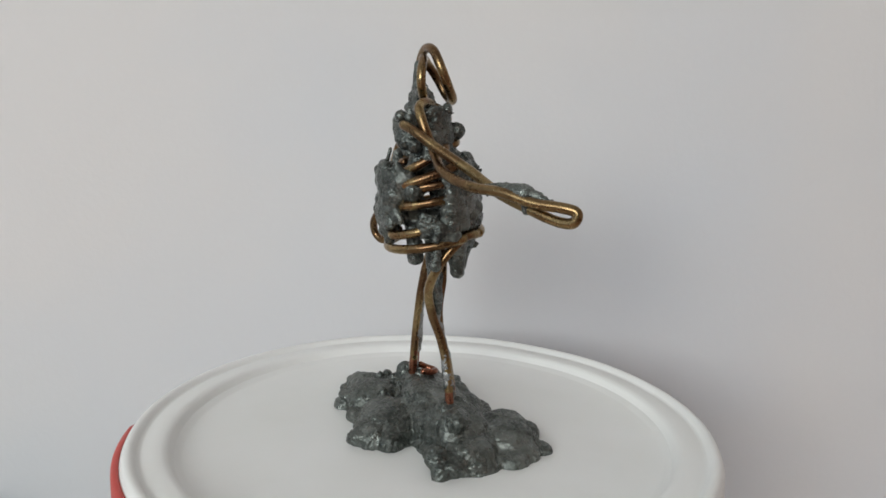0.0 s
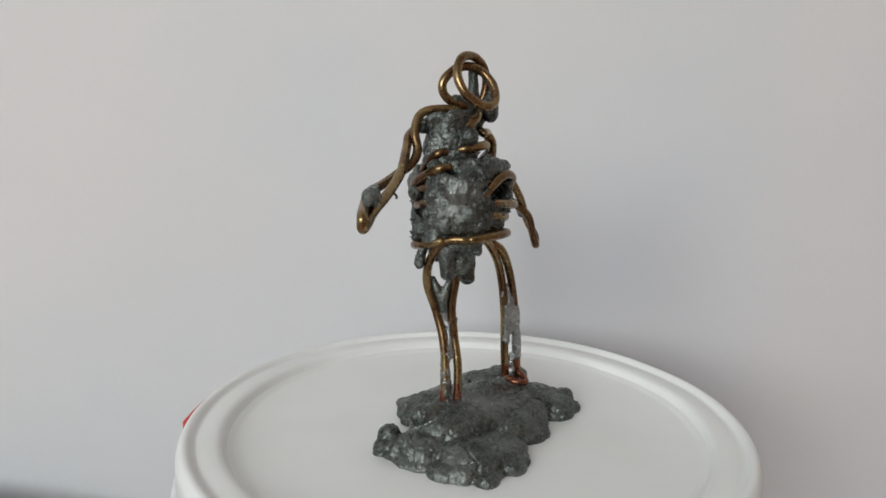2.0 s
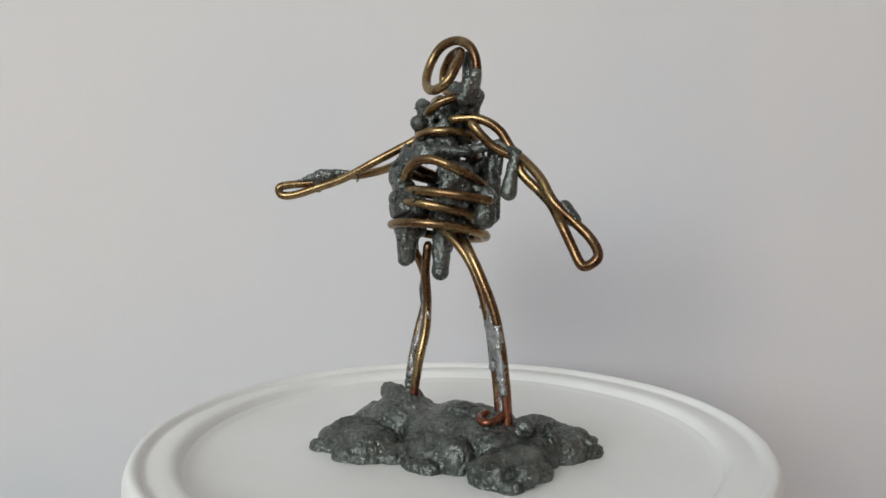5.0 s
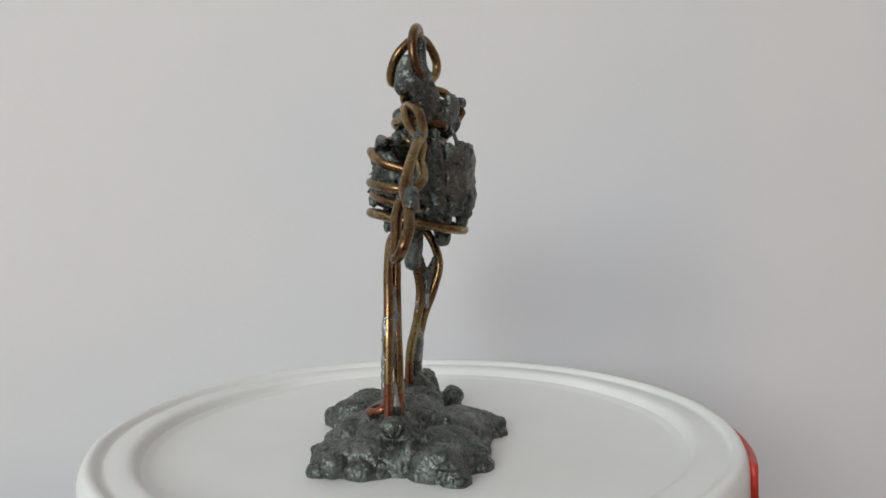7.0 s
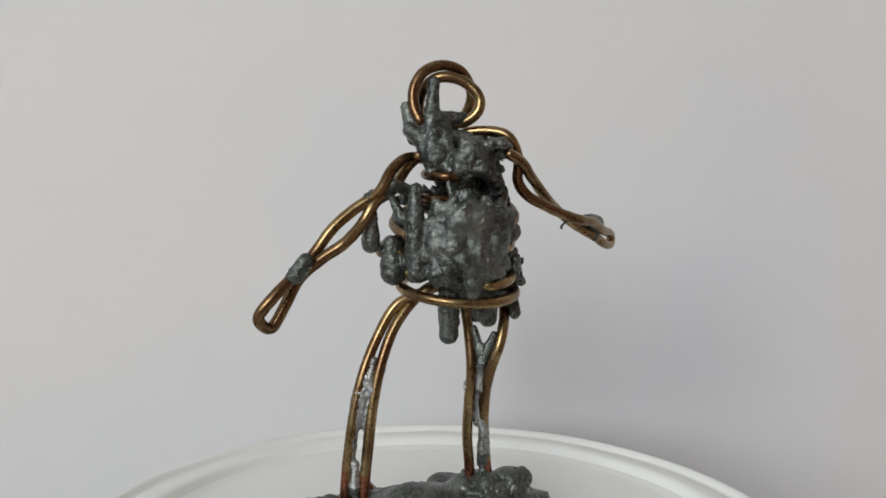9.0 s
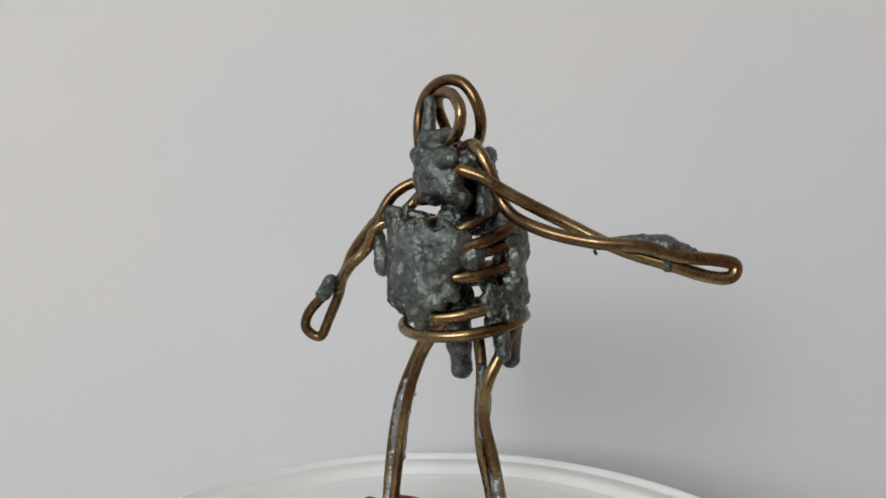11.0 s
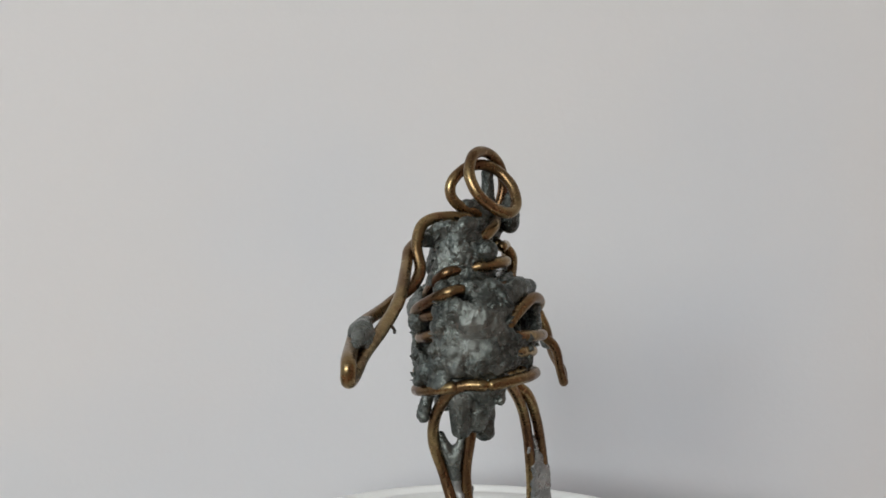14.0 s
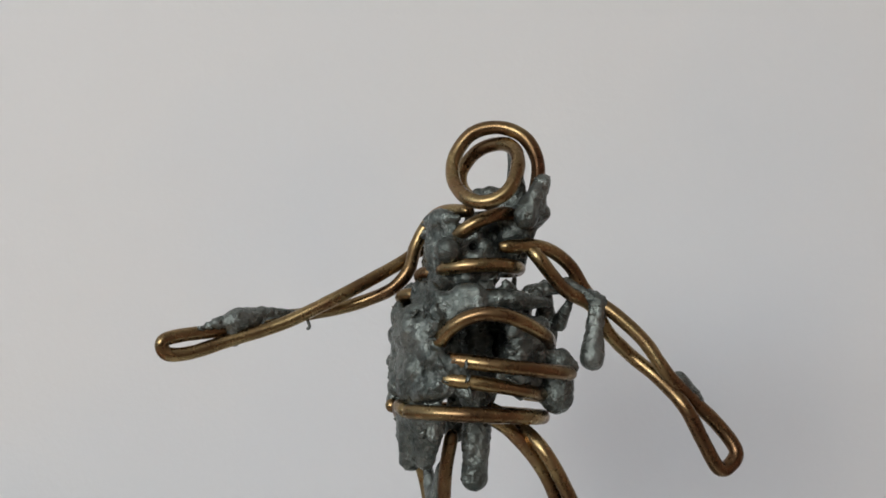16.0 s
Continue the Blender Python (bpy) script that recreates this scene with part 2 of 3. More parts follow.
# ---- the figure of wire and solder: lengths in mm ----
WIRE_ARMA = (
    (-5.7, -0.9, 120.0),
    (-12.8, 3.2, 120.3),
    (-17.6, 6.3, 118.4),
    (-20.9, 5.3, 112.4),
    (-21.8, 2.9, 106.6),
    (-25.2, 2.1, 102.4),
    (-30.7, 1.9, 99.7),
    (-37.5, -0.2, 97.4),
    (-45.5, -3.9, 95.8),
    (-52.8, -9.5, 95.2),
    (-59.4, -16.1, 92.9),
    (-65.0, -22.3, 92.2),
    (-67.7, -25.6, 91.1),
    (-67.1, -24.9, 88.3),
    (-63.2, -21.6, 88.4),
    (-56.4, -16.3, 91.0),
    (-46.9, -10.8, 94.4),
    (-36.3, -5.0, 100.2),
    (-25.9, 3.9, 107.2),
    (-20.8, 8.5, 111.2),
    (-15.0, 11.5, 113.5),
)
WIRE_ARMB = (
    (1.7, -5.1, 112.2),
    (9.8, 0.2, 112.2),
    (15.2, 4.2, 108.5),
    (19.3, 6.1, 101.9),
    (25.4, 5.7, 97.6),
    (31.5, 5.4, 92.1),
    (36.4, 5.1, 85.2),
    (41.9, 7.5, 79.4),
    (46.9, 9.2, 74.3),
    (50.3, 8.5, 69.6),
    (49.1, 6.9, 66.8),
    (46.7, 5.1, 66.4),
    (43.6, 4.6, 71.8),
    (39.8, 4.1, 79.0),
    (34.3, 6.9, 84.2),
    (28.6, 8.5, 88.4),
    (23.6, 6.3, 93.7),
    (20.2, 6.0, 99.3),
    (14.7, 2.0, 103.0),
    (9.6, -1.9, 109.9),
    (6.0, 1.5, 113.5),
)
WIRE_LEGA1 = (
    (-15.2, -15.4, 77.9),
    (-19.6, -8.8, 76.9),
    (-19.9, -1.7, 69.3),
    (-17.5, 1.8, 60.1),
    (-15.0, -0.1, 50.7),
    (-14.8, -3.7, 40.9),
    (-15.7, -6.0, 29.9),
    (-16.9, -6.5, 18.7),
)
WIRE_LEGA2 = (
    (-8.4, -4.9, 71.9),
    (-10.1, -4.7, 61.7),
    (-10.6, -3.5, 51.5),
    (-10.3, -4.6, 41.3),
    (-10.8, -7.3, 31.0),
    (-12.0, -8.5, 20.5),
)
WIRE_LEGB1 = (
    (-2.6, -3.0, 77.6),
    (3.9, -2.1, 74.6),
    (11.2, -6.3, 70.6),
    (16.8, -6.2, 61.7),
    (21.7, -4.9, 49.4),
    (24.6, -4.4, 34.4),
    (26.1, -4.2, 18.1),
)
WIRE_LEGB2 = (
    (-2.0, -6.8, 77.4),
    (4.8, -6.2, 73.2),
    (11.6, -5.1, 65.3),
    (15.9, -4.1, 55.0),
    (18.5, -3.3, 43.4),
    (20.0, -2.6, 30.9),
    (21.2, -2.2, 18.0),
)
WIRE_HEAD = (
    (6.5, 2.5, 121.0),
    (8.6, 1.0, 126.0),
    (8.6, 0.5, 131.5),
    (5.6, 0.3, 136.4),
    (0.0, 0.0, 138.6),
    (-5.8, -1.0, 137.2),
    (-9.2, -2.6, 132.0),
    (-8.6, -5.2, 126.5),
    (-4.8, -8.0, 122.6),
    (0.0, -9.0, 121.6),
    (4.2, -8.0, 124.0),
    (5.6, -5.4, 129.0),
    (4.2, -1.8, 133.2),
    (0.5, 0.8, 135.1),
    (-5.0, 2.4, 134.0),
    (-9.2, 3.8, 130.0),
    (-9.4, 3.8, 126.0),
    (-6.5, 2.5, 123.0),
    (-2.0, 1.2, 121.8),
    (2.0, 1.0, 121.0),
)

MM = 0.001
ROD = 1.56


def rib(cx, cy, cz, rx, ry, a0, a1, rise, lean_x=0.0, lean_y=0.0, tuck=0.30, steps=18):
    """One turn of the coil round the body, from angle a0 to a1."""
    out = []
    for i in range(steps + 1):
        a = radians(a0 + (a1 - a0) * i / steps)
        x, y = rx * math.cos(a), ry * math.sin(a)
        # the ends turn in under the solder
        sink = 1 - tuck * max(0.0, 1 - min(i, steps - i) / (0.13 * steps)) ** 1.5
        x, y = x * sink, y * sink
        out.append((cx + x, cy + y, cz + rise * (i / steps - 0.5) + lean_x * x + lean_y * y))
    return out


RIBS = (
    rib(-5.8, -2.6, 75.7, 16.6, 15.7, -126, 206, 1.0, 0.02, -0.22, 0.0, 30),
    rib(-2.2, -1.6, 86.6, 19.0, 15.0, -112, 12, 0.0, -0.06, -0.17),
    rib(-4.6, -1.6, 81.2, 15.4, 15.2, -112, 18, 0.0, -0.05, -0.27),
    rib(-5.6, -1.4, 82.0, 15.2, 15.0, 92, 214, -1.0, 0.02, -0.36),
    rib(-5.4, -1.4, 90.0, 14.8, 14.6, 90, 220, -1.0, 0.02, -0.26),
    ((-10.5, -12.0, 90.0), (-8.4, -15.2, 92.2), (-6.5, -16.4, 94.7), (-3.0, -16.8, 97.4), (1.2, -16.2, 98.8), (5.5, -14.8, 98.4), (9.3, -12.5, 96.6), (12.0, -8.5, 94.2), (12.2, -3.0, 92.2), (11.0, 2.5, 90.6), (8.0, 8.0, 90.0)),
    rib(-5.4, -1.4, 95.0, 14.6, 14.0, 95, 215, -1.0, 0.0, -0.25),
    rib(-5.6, -0.8, 99.4, 15.4, 15.8, 85, 215, -1.0, 0.03, -0.46),
    rib(-5.2, -0.6, 100.9, 11.5, 11.8, -84, 56, 1.0, 0.0, -0.14),
    rib(-5.6, 0.0, 104.4, 11.8, 11.6, 84, 205, -1.0, 0.0, -0.70),
    rib(-4.8, 0.6, 106.8, 9.4, 9.8, -150, 75, 2.0, 0.05, -0.18),
    ((-11.5, -2.4, 112.4), (-8.5, -4.8, 113.8), (-5.8, -6.2, 115.8), (-2.0, -5.4, 118.0), (1.8, -2.6, 119.4), (4.6, 1.6, 119.0)),
)
# sheets of solder on the coils: axis x, y, radius, angles, heights, thickness
SHEETS_FRONT = (
    (-5.6, -1.6, 15.3, -178, -122, 81.0, 99.0, 2.1), (-5.2, -1.5, 15.0, -126, -103, 81.5, 99.5, 2.1), (-5.0, -1.4, 12.8, -150, -66, 98.0, 103.5, 2.1), (-6.5, 4.5, 10.0, -172, -92, 102.5, 118.5, 2.2),
    (-4.2, -1.2, 15.8, -52, -16, 84.5, 97.5, 2.0), (-5.0, -1.4, 15.4, -106, -72, 82.5, 89.0, 1.9), (-6.0, -2.0, 13.2, -170, -105, 72.5, 79.0, 1.9), (-5.6, 1.4, 11.4, -172, -110, 99.0, 104.5, 2.0),
)
SHEETS_BACK = (
    (-5.4, -0.4, 15.4, 42, 116, 80.5, 99.5, 2.4), (-5.4, -0.8, 15.6, 110, 129, 80.5, 97.5, 1.9), (-5.6, -0.6, 16.4, 158, 200, 77.0, 83.5, 2.0), (-6.5, 1.6, 8.6, 62, 140, 107.5, 116.0, 2.1),
    (-4.4, -0.8, 15.2, 18, 40, 79.5, 90.0, 1.9), (-5.4, 0.2, 10.2, -80, -24, 99.0, 103.5, 1.8), (-5.4, 0.6, 6.0, -110, -30, 103.0, 111.0, 1.8),
)

# x, y, z, radius of the lumps
CORE = ((-3.6, -3.0, 80.5, 4.4), (-5.0, 3.4, 79.5, 4.6), (-5.4, 4.6, 85.0, 4.4), (-6.0, 5.6, 91.0, 4.0), (-6.0, 4.4, 96.5, 4.2), (-6.2, 2.2, 101.0, 4.6), (-6.2, 1.6, 107.0, 4.4), (-6.2, 1.4, 113.0, 4.0))
FRONT = (
    (-19.0, -2.4, 101.0, 2.4), (-21.4, -3.0, 80.0, 2.4), (-21.6, -4.0, 92.0, 2.8), (-19.4, -8.4, 82.0, 2.8), (-13.6, -14.0, 86.4, 3.2), (-2.0, -14.6, 85.0, 2.2), (-17.4, -10.4, 93.0, 3.2),
    (9.4, -5.0, 101.4, 2.0), (-9.0, -14.0, 82.6, 2.6), (-14.6, -11.2, 97.0, 2.8), (-22.6, 0.0, 80.0, 2.2), (-24.0, 1.5, 77.6, 1.4), (-23.2, -3.4, 86.2, 1.6),
)
CHEST = (
    (-8.6, -8.8, 111.4, 2.9), (-7.6, -5.6, 110.0, 2.2), (-1.8, -3.6, 112.0, 2.0), (-3.6, -4.6, 114.6, 1.6), (-5.4, -6.2, 105.4, 2.4), (-3.0, -9.0, 102.0, 1.8), (-11.5, 1.0, 117.0, 2.6), (-10.4, -9.0, 100.6, 2.8), (-9.6, -6.4, 104.4, 2.6), (-9.0, -14.2, 90.0, 3.0),
)
BACK = (
    (-4.6, 13.2, 95.6, 4.2), (-11.6, 11.4, 91.0, 4.6), (0.4, 13.0, 88.0, 4.2), (-9.8, 12.6, 85.0, 4.2), (-14.6, 9.6, 95.0, 3.6), (-4.5, 13.8, 82.4, 3.6), (1.5, 12.0, 80.0, 3.0), (-5.0, 14.0, 78.6, 2.6), (-17.6, 7.6, 92.0, 3.0), (-20.0, 5.2, 82.0, 2.0),
)
BACK_UPPER = (
    (3.4, 3.6, 118.4, 2.8), (2.4, 5.0, 113.0, 3.0), (-1.6, 6.0, 110.6, 3.0), (-8.0, 7.8, 113.0, 3.4), (-11.0, 7.0, 109.6, 2.8), (-15.0, 7.8, 114.0, 2.2), (-4.6, 7.6, 107.6, 2.6), (-13.0, 6.4, 106.6, 2.4),
    (-13.6, 11.6, 115.8, 1.9), (-10.6, 11.2, 115.6, 1.7), (-16.4, 9.0, 115.2, 1.4),
)
SIDES = (
    (-2.0, 14.8, 94.0, 2.8), (-1.8, 16.4, 98.0, 1.6), (-18.6, 0.4, 75.6, 2.6), (-17.6, -6.4, 76.4, 3.2), (-8.0, 12.4, 79.4, 2.6),
    (3.6, 10.2, 79.2, 2.6), (9.8, 2.2, 83.4, 2.4), (4.6, -11.0, 101.4, 1.9), (7.0, 0.2, 102.0, 1.8), (2.0, 4.6, 96.0, 3.4), (3.0, 3.6, 88.0, 3.0),
)
# x, y, z, radius at the one end and at the other: drips, cuffs and webs
DRIPS_BODY = (
    (-3.4, -3.2, 75.5, 3.2, -3.6, -3.8, 61.8, 2.9), (-17.0, -7.2, 76.0, 3.8, -17.0, -7.8, 65.8, 2.7), (-11.4, -11.2, 75.5, 3.4, -13.2, -9.6, 67.0, 2.6), (14.4, -0.8, 88.0, 2.8, 13.6, -1.0, 80.0, 3.7),
    (9.6, 7.4, 103.0, 1.6, 9.6, 7.6, 94.0, 2.6), (9.6, 7.6, 94.0, 2.8, 8.6, 8.0, 80.5, 3.0), (-10.2, 5.6, 78.0, 2.6, -10.4, 5.0, 69.5, 2.9), (-20.4, 0.2, 77.0, 2.0, -22.2, 1.0, 68.2, 1.7), (0.5, 13.4, 98.5, 1.0, 1.6, 11.6, 104.8, 0.7),
    (-1.0, -13.0, 101.0, 2.1, 6.0, -11.0, 101.4, 2.0), (6.0, -11.0, 101.4, 2.0, 12.4, -8.0, 100.8, 1.2), (-6.4, 13.0, 80.0, 2.6, -5.4, 12.6, 75.0, 2.2),
)
DRIPS_TOP = (
    (9.0, -3.2, 123.6, 1.7, 7.0, -3.6, 118.6, 2.5),
    (10.3, -1.2, 126.4, 1.8, 7.6, -1.4, 119.4, 2.9), (9.6, 0.8, 119.6, 2.4, 2.5, 2.9, 114.5, 3.0), (4.4, 2.4, 122.0, 2.3, 3.2, 4.2, 111.0, 3.0), (1.0, 4.2, 118.0, 2.4, -1.0, 5.6, 108.0, 2.8), (6.6, 1.5, 117.0, 2.2, 4.0, 4.0, 108.0, 1.8),
    (3.2, 1.8, 133.2, 1.8, 4.1, 2.2, 121.6, 2.3), (-2.0, 1.4, 123.7, 2.2, 2.0, 1.9, 119.6, 2.8), (-6.2, 2.9, 117.6, 2.6, 1.0, 2.4, 118.6, 2.6), (-5.0, 2.2, 123.6, 1.9, 4.0, 2.6, 123.0, 2.4), (7.0, 0.6, 122.0, 2.0, 3.0, 2.0, 118.0, 2.6),
)
DRIPS_ARMS = (
    (21.0, 4.0, 96.0, 1.7, 20.7, 2.6, 88.2, 2.8), (-53.4, -12.4, 95.6, 2.4, -56.2, -15.0, 95.0, 2.9), (-56.8, -15.4, 94.6, 2.0, -56.4, -15.8, 90.6, 1.5), (-57.4, -16.0, 95.0, 1.6, -62.0, -20.6, 93.6, 0.7), (-52.6, -11.2, 96.4, 1.7, -46.0, -6.6, 96.6, 0.6),
    (16.8, 4.6, 103.5, 0.9, 13.0, 6.0, 95.0, 1.6), (38.6, 7.6, 83.6, 2.3, 41.6, 8.4, 79.6, 2.2), (15.0, 4.8, 104.2, 1.8, 21.6, 5.6, 100.0, 2.0), (15.0, 4.8, 104.2, 1.8, 8.0, 0.5, 102.4, 1.8), (21.6, 5.6, 100.0, 1.9, 21.0, 4.0, 95.0, 1.7), (11.0, -2.6, 90.0, 1.6, 17.0, -0.8, 86.6, 1.6),
)
WEBS_LEGS = (
    (-16.0, 0.6, 62.0, 1.3, -13.4, -1.9, 54.0, 2.0), (-11.4, -3.6, 63.5, 1.2, -13.4, -1.9, 54.0, 2.0), (-13.3, -1.9, 54.0, 2.0, -12.8, -2.2, 46.0, 1.4), (-12.6, -3.8, 46.0, 1.1, -13.4, -6.2, 35.0, 1.2), (-14.9, -4.6, 38.0, 1.5, -15.9, -6.9, 22.0, 1.9),
    (17.6, -3.5, 46.0, 0.8, 18.2, -3.6, 44.0, 0.7), (18.9, -2.9, 38.0, 0.8, 19.2, -3.0, 36.4, 0.7), (16.0, -4.5, 53.4, 0.8, 15.0, -4.6, 51.6, 0.6), (-9.3, -4.4, 47.5, 1.0, -9.2, -4.2, 45.6, 0.8),
)
WEBS_SHIN = (
    (18.2, -4.4, 55.0, 1.0, 20.4, -4.5, 47.0, 1.6), (18.4, -4.0, 47.0, 1.6, 19.8, -3.4, 33.0, 1.5), (20.2, -4.6, 50.0, 1.5, 21.8, -4.4, 37.0, 1.5), (23.4, -3.4, 26.0, 1.4, 23.6, -3.2, 19.0, 1.8), (20.6, -4.3, 46.0, 1.4, 24.6, -4.9, 34.0, 1.8), (22.6, -4.9, 46.0, 1.7, 25.2, -4.7, 26.0, 1.9),
)
# the melted foot: x, y, radii in x and y, height
FOOT = (
    (4, -7, 29, 14, 12.5), (-16, -9, 15, 12, 14.5), (-16, -6, 6, 6, 16.5), (21, -6, 13, 11, 13.0), (21, -5, 5.5, 5, 14.5), (-22, -25, 11, 12, 8.5), (-29, -10, 10, 10, 8.5), (-12, -28, 9, 10, 8.0), (33, -9, 9, 11, 8.5), (2, 11, 16, 11, 9.5),
    (-6, 18, 9, 7, 6.5), (24, 13, 12, 11, 10.0), (32, 2, 8, 8, 8.0), (8, -18, 13, 9, 8.5), (36, 13, 7, 9, 9.0), (27, 18, 8, 7, 7.0), (-35, -3, 5, 6, 6.0), (33, -19, 8, 7, 7.0), (6, -3, 14, 9, 15.0),
)
FOOT_EDGE = (
    (-27, -37, 3.4, 3.0, 4.0), (-35, -12, 4, 5, 5.4), (-6, 23, 4.4, 3.4, 4.0), (40, -20, 4, 3.6, 5.0), (40, 19, 4.0, 4.0, 6.0), (27, 24, 4.0, 3.4, 4.6), (14, 20, 6, 4, 4.8), (10, -26, 7, 4, 5.0), (-3, -25, 6, 6, 5.6), (-33, -24, 5.0, 5.4, 5.6),
)
FOOT_SPURS = (
    (-13.0, -10.0, 14.0, 4.0, -12.5, -10.5, 17.0, 2.8), (14.0, 11.0, 10.0, 2.4, 14.0, 11.0, 13.5, 1.6), (-23.0, -8.0, 17.0, 3.2, -27.5, -6.0, 17.0, 3.4), (30.0, -1.0, 15.0, 3.4, 30.4, -1.4, 15.6, 3.4), (-34.0, 2.4, 8.5, 4.2, -34.4, 2.4, 8.6, 4.2), (42.0, -15.5, 7.0, 4.0, 42.4, -15.8, 7.2, 4.0),
)
FOOT_KNOBS = (
    (-14, -37, 5, 4, 4.4), (-13, 13, 5, 5, 5.0), (30, 3, 4.0, 4.0, 10.5), (-25, -5, 4.6, 5.0, 16.0), (42, -8, 2.8, 4.0, 4.6), (-31, -30, 4, 4.4, 4.6), (36, 5, 3.2, 3.0, 10.0), (32, 9, 2.4, 2.4, 11.0), (17, -19, 8, 6, 9.5), (-38, 2, 3.2, 3.0, 4.6),
)


def solder_body():
    """Lumps, drips and the foot, melted into one skin."""
    seeds = {}
    for level in (1, 2, 3):
        tmp = bmesh.new()
        bmesh.ops.create_icosphere(tmp, subdivisions=level, radius=1)
        tmp.verts.index_update()
        seeds[level] = (np.array([v.co for v in tmp.verts]), np.array([[v.index for v in f.verts] for f in tmp.faces]))
        tmp.free()
    heap_v, heap_f, count = [], [], [0]

    def drop(level, shape):
        v, f = seeds[level]
        heap_v.append(shape(v))
        heap_f.append(f + count[0])
        count[0] += len(v)

    def ball(x, y, z, rx, ry, rz, level=2):
        drop(level, lambda v: v * (rx, ry, rz) + (x, y, z))

    def cake(x, y, rx, ry, h):
        """A flat lump with a steep, rounded edge that rests on the lid."""
        drop(3, lambda v: np.stack([x + rx * v[:, 0], y + ry * v[:, 1], 4.0 + h * np.sign(v[:, 2]) * np.abs(v[:, 2]) ** 0.62], 1))
    for group in (FRONT, CHEST, BACK, BACK_UPPER, SIDES, CORE):
        for x, y, z, r in group:
            ball(x, y, z, r, r, r * 1.1)
    for cx, cy, rad, a0, a1, z0, z1, th in SHEETS_FRONT + SHEETS_BACK:
        dice = random.Random(int(z0 * 10 + a0))
        nu, nv = max(2, int(radians(a1 - a0) * rad / 1.0)), max(2, int((z1 - z0) / 1.0))
        for i in range(nu + 1):
            for j in range(nv + 1):
                a = radians(a0 + (a1 - a0) * (i + dice.uniform(-0.3, 0.3)) / nu)
                z = z0 + (z1 - z0) * (j + dice.uniform(-0.3, 0.3)) / nv
                a, z = a + 2.3 / rad * noise.noise(Vector((z * 0.2, a0, 2.5))), z + 2.6 * noise.noise(Vector((a * rad * 0.2, z0, 7.5)))
                p = Vector((cx + rad * math.cos(a), cy + rad * math.sin(a), z))
                k = noise.noise(p * 0.17 + Vector((2, 8, 5)))
                rim = min(i, nu - i, j, nv - j)
                deep = rim / max(1.0, 0.16 * min(nu, nv))
                if deep < 1.6 and noise.noise(p * 0.38) > 0.30 * deep - 0.02:
                    continue
                out = Vector((math.cos(a), math.sin(a), 0)) * (1.7 * k)
                q = th * (0.92 + 0.22 * noise.noise(p * 0.4)) * (0.72 if rim == 0 else 1.0)
                ball(*(p + out), q, q, q, 1)
    for x, y, z, r, u, v, w, s in DRIPS_BODY + DRIPS_TOP + DRIPS_ARMS + WEBS_LEGS + WEBS_SHIN + FOOT_SPURS:
        a, b = Vector((x, y, z)), Vector((u, v, w))
        n = max(3, int((b - a).length / (0.35 * min(r, s))) + 1)
        for i in range(n + 1):
            k = i / n
            q = r + (s - r) * k * k * (3 - 2 * k)
            ball(*a.lerp(b, k), q, q, q)
    for x, y, rx, ry, h in FOOT + FOOT_KNOBS:
        cake(x, y, rx, ry, h)
    for x, y, rx, ry, h in FOOT_EDGE:
        cake(x, y, rx * 1.15, ry * 1.15, h * 0.65)
    # the thin run-out round the lumps
    for x, y, rx, ry, h in FOOT[:10]:
        cake(x, y, rx + 1.8, ry + 1.8, 3.0)
    rnd = random.Random(5)
    for _ in range(44):
        x, y, rx, ry, h = rnd.choice(FOOT)
        a, k = rnd.uniform(0, 6.28), rnd.uniform(0.4, 0.97)
        r = rnd.uniform(0.9, 3.2)
        ball(x + rx * k * math.cos(a), y + ry * k * math.sin(a), 4 + h * (1 - k * k) ** 0.31 - 0.5 * r, r * 1.5, r * 1.3, r * 0.6)
    me = bpy.data.meshes.new("melt")
    me.from_pydata(np.concatenate(heap_v).tolist(), [], np.concatenate(heap_f).tolist())
    ob = new("melt", me)
    mod = ob.modifiers.new("skin", "REMESH")
    mod.mode, mod.voxel_size = "VOXEL", 0.45
    out = bpy.data.meshes.new_from_object(ob.evaluated_get(bpy.context.evaluated_depsgraph_get()))
    bpy.data.objects.remove(ob)
    bm = bmesh.new()
    bm.from_mesh(out)
    # even out the joints without losing bulk
    co = np.array([v.co for v in bm.verts])
    bm.verts.index_update()
    ed = np.array([(e.verts[0].index, e.verts[1].index) for e in bm.edges])
    deg = np.bincount(ed.ravel(), minlength=len(co))[:, None]
    for k in range(56):
        tot = np.zeros_like(co)
        for axis in range(3):
            tot[:, axis] = np.bincount(ed[:, 0], co[ed[:, 1], axis], len(co)) + np.bincount(ed[:, 1], co[ed[:, 0], axis], len(co))
        co += (0.55 if k % 2 == 0 else -0.50) * (tot / deg - co)
    for v, c in zip(bm.verts, co):
        v.co = c
    bm.normal_update()
    for v in bm.verts:
        p = v.co
        lump = noise.noise(p * 0.14) * 0.8 + noise.noise(p * 0.33 + Vector((9, 2, 5))) * 0.5
        streak = noise.noise(Vector((p.x * 0.7, p.y * 0.7, p.z * 0.28)) + Vector((3, 7, 1)))
        rough = max(0.0, min(1.0, 0.5 + 2.2 * noise.noise(p * 0.09 + Vector((6, 1, 3)))))
        crag = 1 - 2.4 * abs(noise.noise(p * 0.6 + Vector((1, 4, 8)))) + 0.9 * (0.5 - 2.0 * abs(noise.noise(p * 1.3 + Vector((5, 2, 8)))))
        if p.z < 24:
            lump += 1.3 * noise.noise(p * 0.2 + Vector((2, 2, 9)))
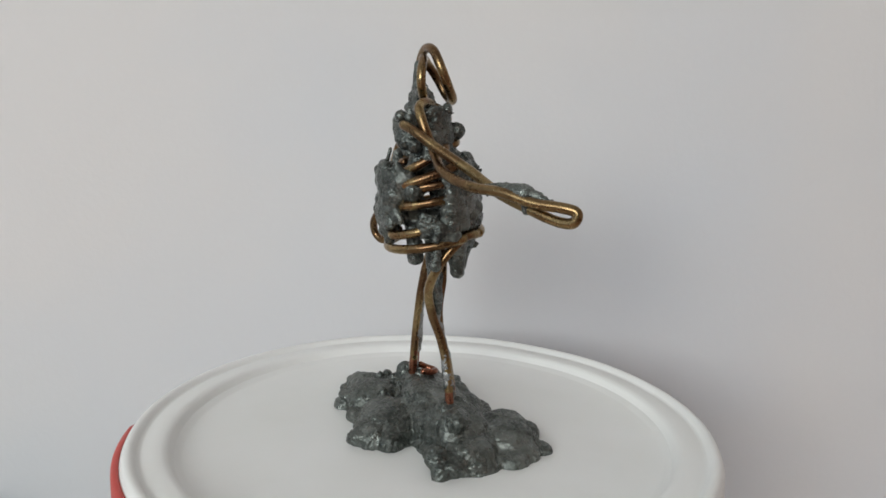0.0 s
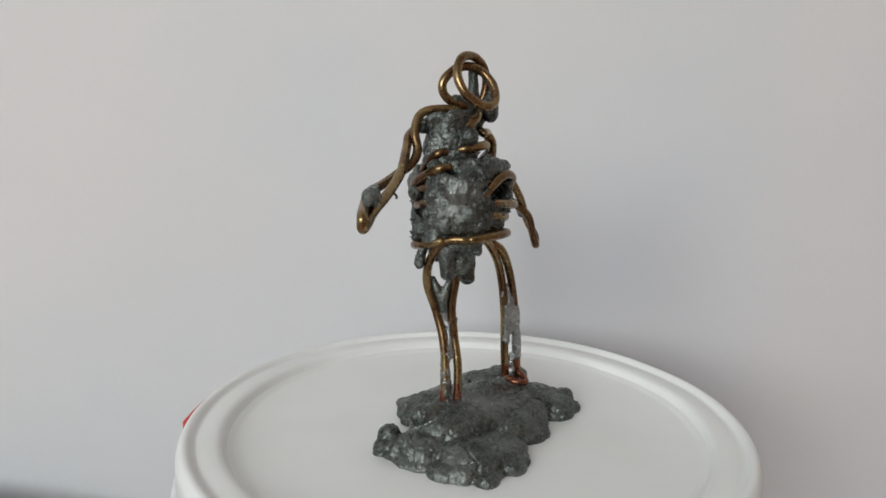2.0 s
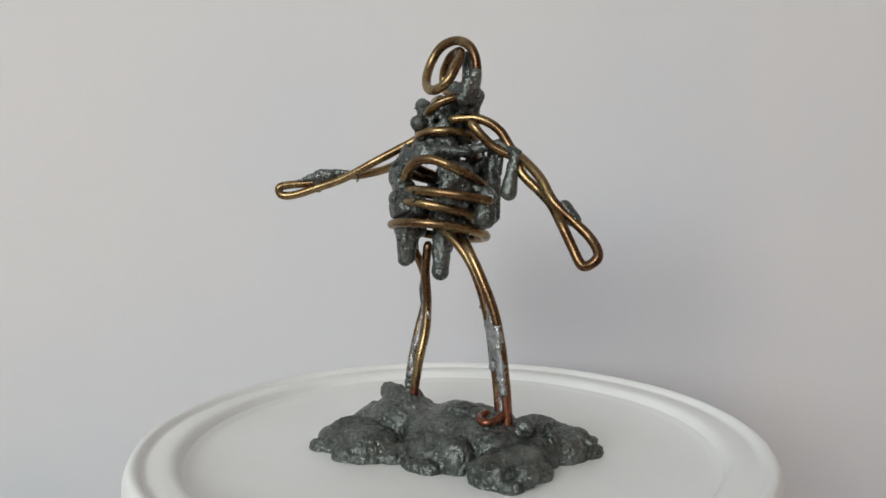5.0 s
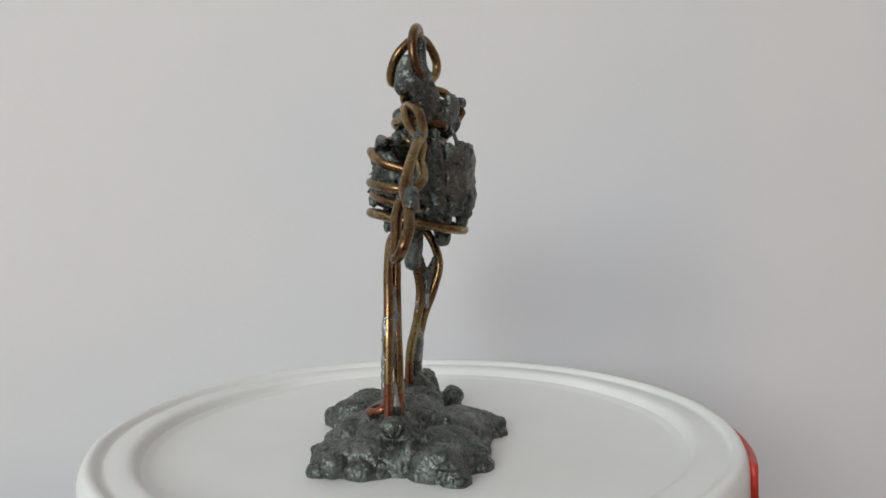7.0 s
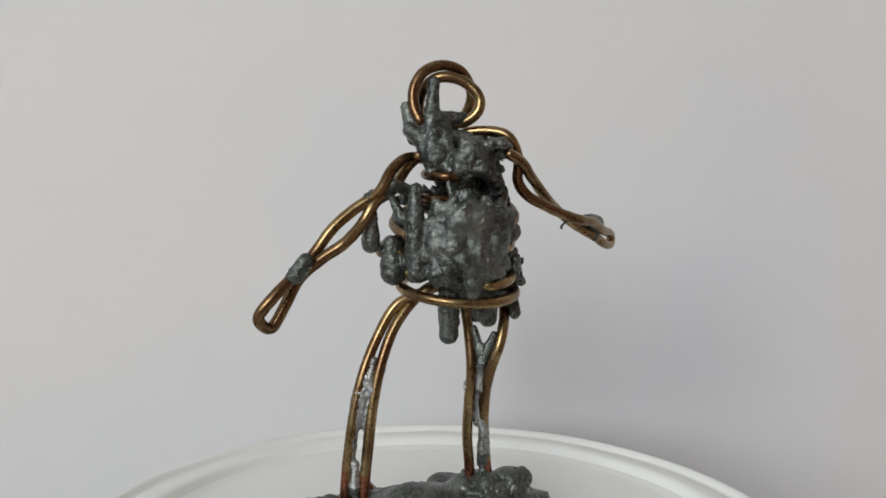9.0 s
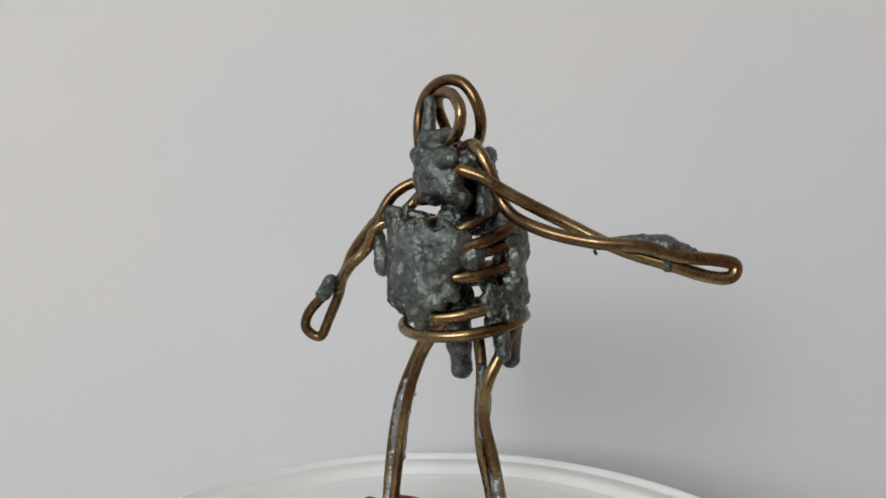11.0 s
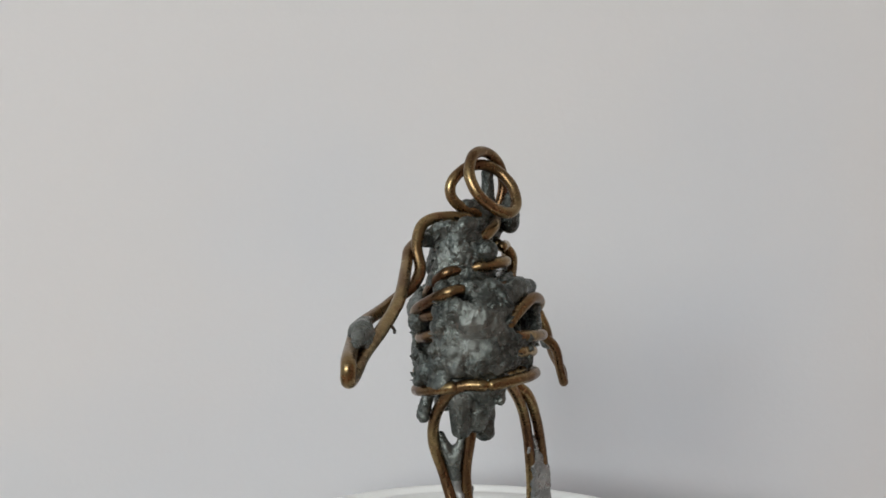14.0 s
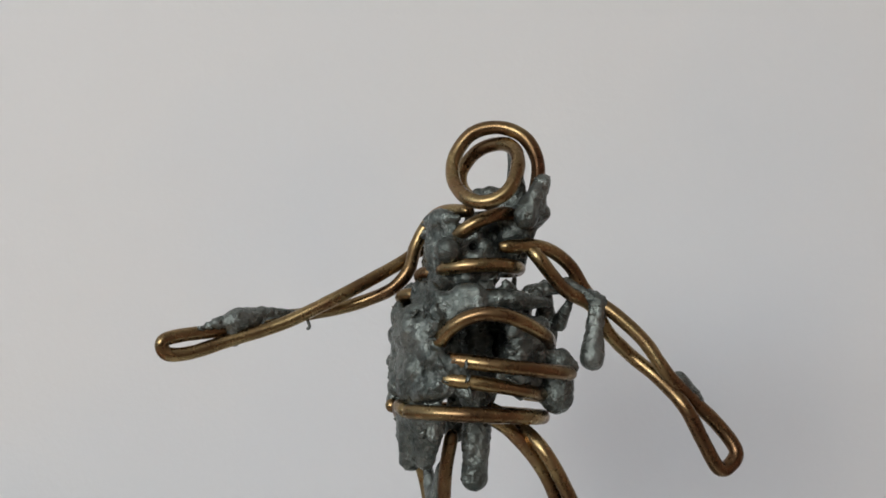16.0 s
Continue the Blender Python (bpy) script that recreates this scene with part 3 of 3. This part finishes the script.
            fold = abs(noise.noise(Vector((p.x * 0.22, p.y * 0.3, p.z * 0.2)) + Vector((7, 3, 2))))
            lump += 0.3 - 1.3 * max(0.0, 0.10 - fold) / 0.10 + 0.25 * noise.noise(p * 0.75 + Vector((4, 4, 1)))
        v.co = p + v.normal * (0.35 * lump + 0.16 * streak + rough * (0.27 * max(-0.9, crag) + 0.10 * noise.noise(p * 1.5)))
        if v.co.z < 3.6:
            v.co.z = 3.6
    for f in bm.faces:
        c = f.calc_center_median()
        f.material_index = 2 if 20 < c.z < 58 and c.x > 10 or 26 < c.z < 50 else 1
    return bm


def build_figure():
    bm = solder_body()
    for ctrl in (WIRE_ARMA, WIRE_ARMB, WIRE_HEAD):
        tube(bm, curve_points(ctrl, 6), ROD)
    for ctrl in (WIRE_LEGA1, WIRE_LEGA2, WIRE_LEGB1, WIRE_LEGB2):
        last = ctrl[-1]
        tube(bm, curve_points((*ctrl, (last[0], last[1], last[2] - 8)), 7), ROD)
    for ctrl in RIBS:
        tube(bm, curve_points(ctrl, 4), ROD)
    # thin torn flakes on the edges of the sheets
    dice = random.Random(11)
    for cx, cy, rad, a0, a1, z0, z1, th in SHEETS_FRONT + SHEETS_BACK:
        for _ in range(int((z1 - z0) * 0.9) + 3):
            a = radians(dice.choice((a0 + 8, a1 - 8)) + dice.uniform(-5, 5)) if dice.random() < 0.6 else radians(dice.uniform(a0, a1))
            z = dice.uniform(z0, z1) if dice.random() < 0.6 else dice.choice((z0 + 1, z1 - 1)) + dice.uniform(-0.8, 0.8)
            m = Matrix.Translation((cx + (rad + 0.5) * math.cos(a), cy + (rad + 0.5) * math.sin(a), z)) @ Euler([dice.uniform(0, 6.28) for _ in range(3)]).to_matrix().to_4x4()
            size = dice.uniform(0.6, 1.7)
            made = bmesh.ops.create_icosphere(bm, subdivisions=1, radius=1, matrix=m @ Matrix.Diagonal((size * 0.28, size, size * 1.6, 1)))["verts"]
            for f in {f for v in made for f in v.link_faces}:
                f.material_index = 1
    # the bent toe of one foot, the spur on one arm
    toe = [(25.4, -5.4, 19.5), (25.2, -8.4, 18.0), (23.2, -11.2, 17.4), (20.6, -11.0, 17.6), (18.8, -8.4, 18.0), (19.2, -4.8, 18.5)]
    tube(bm, curve_points(toe, 6), 1.25)
    tube(bm, curve_points([(-43.5, -6.6, 96.2), (-42.2, -8.2, 95.0), (-41.3, -9.0, 93.7), (-41.8, -9.3, 93.0)], 4), 0.4, 6, 1)
    for f in bm.faces:
        if f.material_index == 0 and f.calc_center_median().z < 24 + 6.0 * noise.noise(f.calc_center_median() * 0.5):
            f.material_index = 3
    off = Vector((AXIS[0] / MM, AXIS[1] / MM, 0))
    for v in bm.verts:
        v.co = (v.co - off) * MM + Vector((0, 0, LIFT))
    bm.normal_update()
    ob = finish("statue", bm, [WIRE, SOLDER, TIN, COPPER])
    return tagged(ob, "small abstract sculpture of bent brass wire and grey solder", "statue")


def build_cloth():
    """A crumpled cloth on the table by the wall."""
    bm = bmesh.new()
    bmesh.ops.create_grid(bm, x_segments=60, y_segments=24, size=1)
    for v in bm.verts:
        x, y = v.co.x, v.co.y
        h = 0.5 + 0.5 * noise.noise(Vector((x * 2.2, y * 1.5, 0))) + 0.25 * noise.noise(Vector((x * 6, y * 5, 3)))
        edge = max(0.0, 1 - max(abs(x), abs(y)) ** 6)
        v.co = Vector((-0.35 + 0.20 * x, 0.092 + 0.085 * y, 0.004 + edge * (0.090 - 0.008 * x) * (0.86 + 0.14 * h)))
    ob = finish("cloth", bm, CLOTH)
    s = ob.modifiers.new("thickness", "SOLIDIFY")
    s.thickness = 0.003
    return tagged(ob, "crumpled grey-green cloth lying on the table", "cloth")


build_room()
build_table()
build_cloth()
pail = build_pail()
figure = build_figure()


# ---- the turning ----
def motions():
    rows = [(i * 0.5, pose(0, 0, 0, 0, 0, START + RATE * i * 0.5)) for i in range(33)]
    walk(pail, rows)
    walk(figure, rows)


motions()
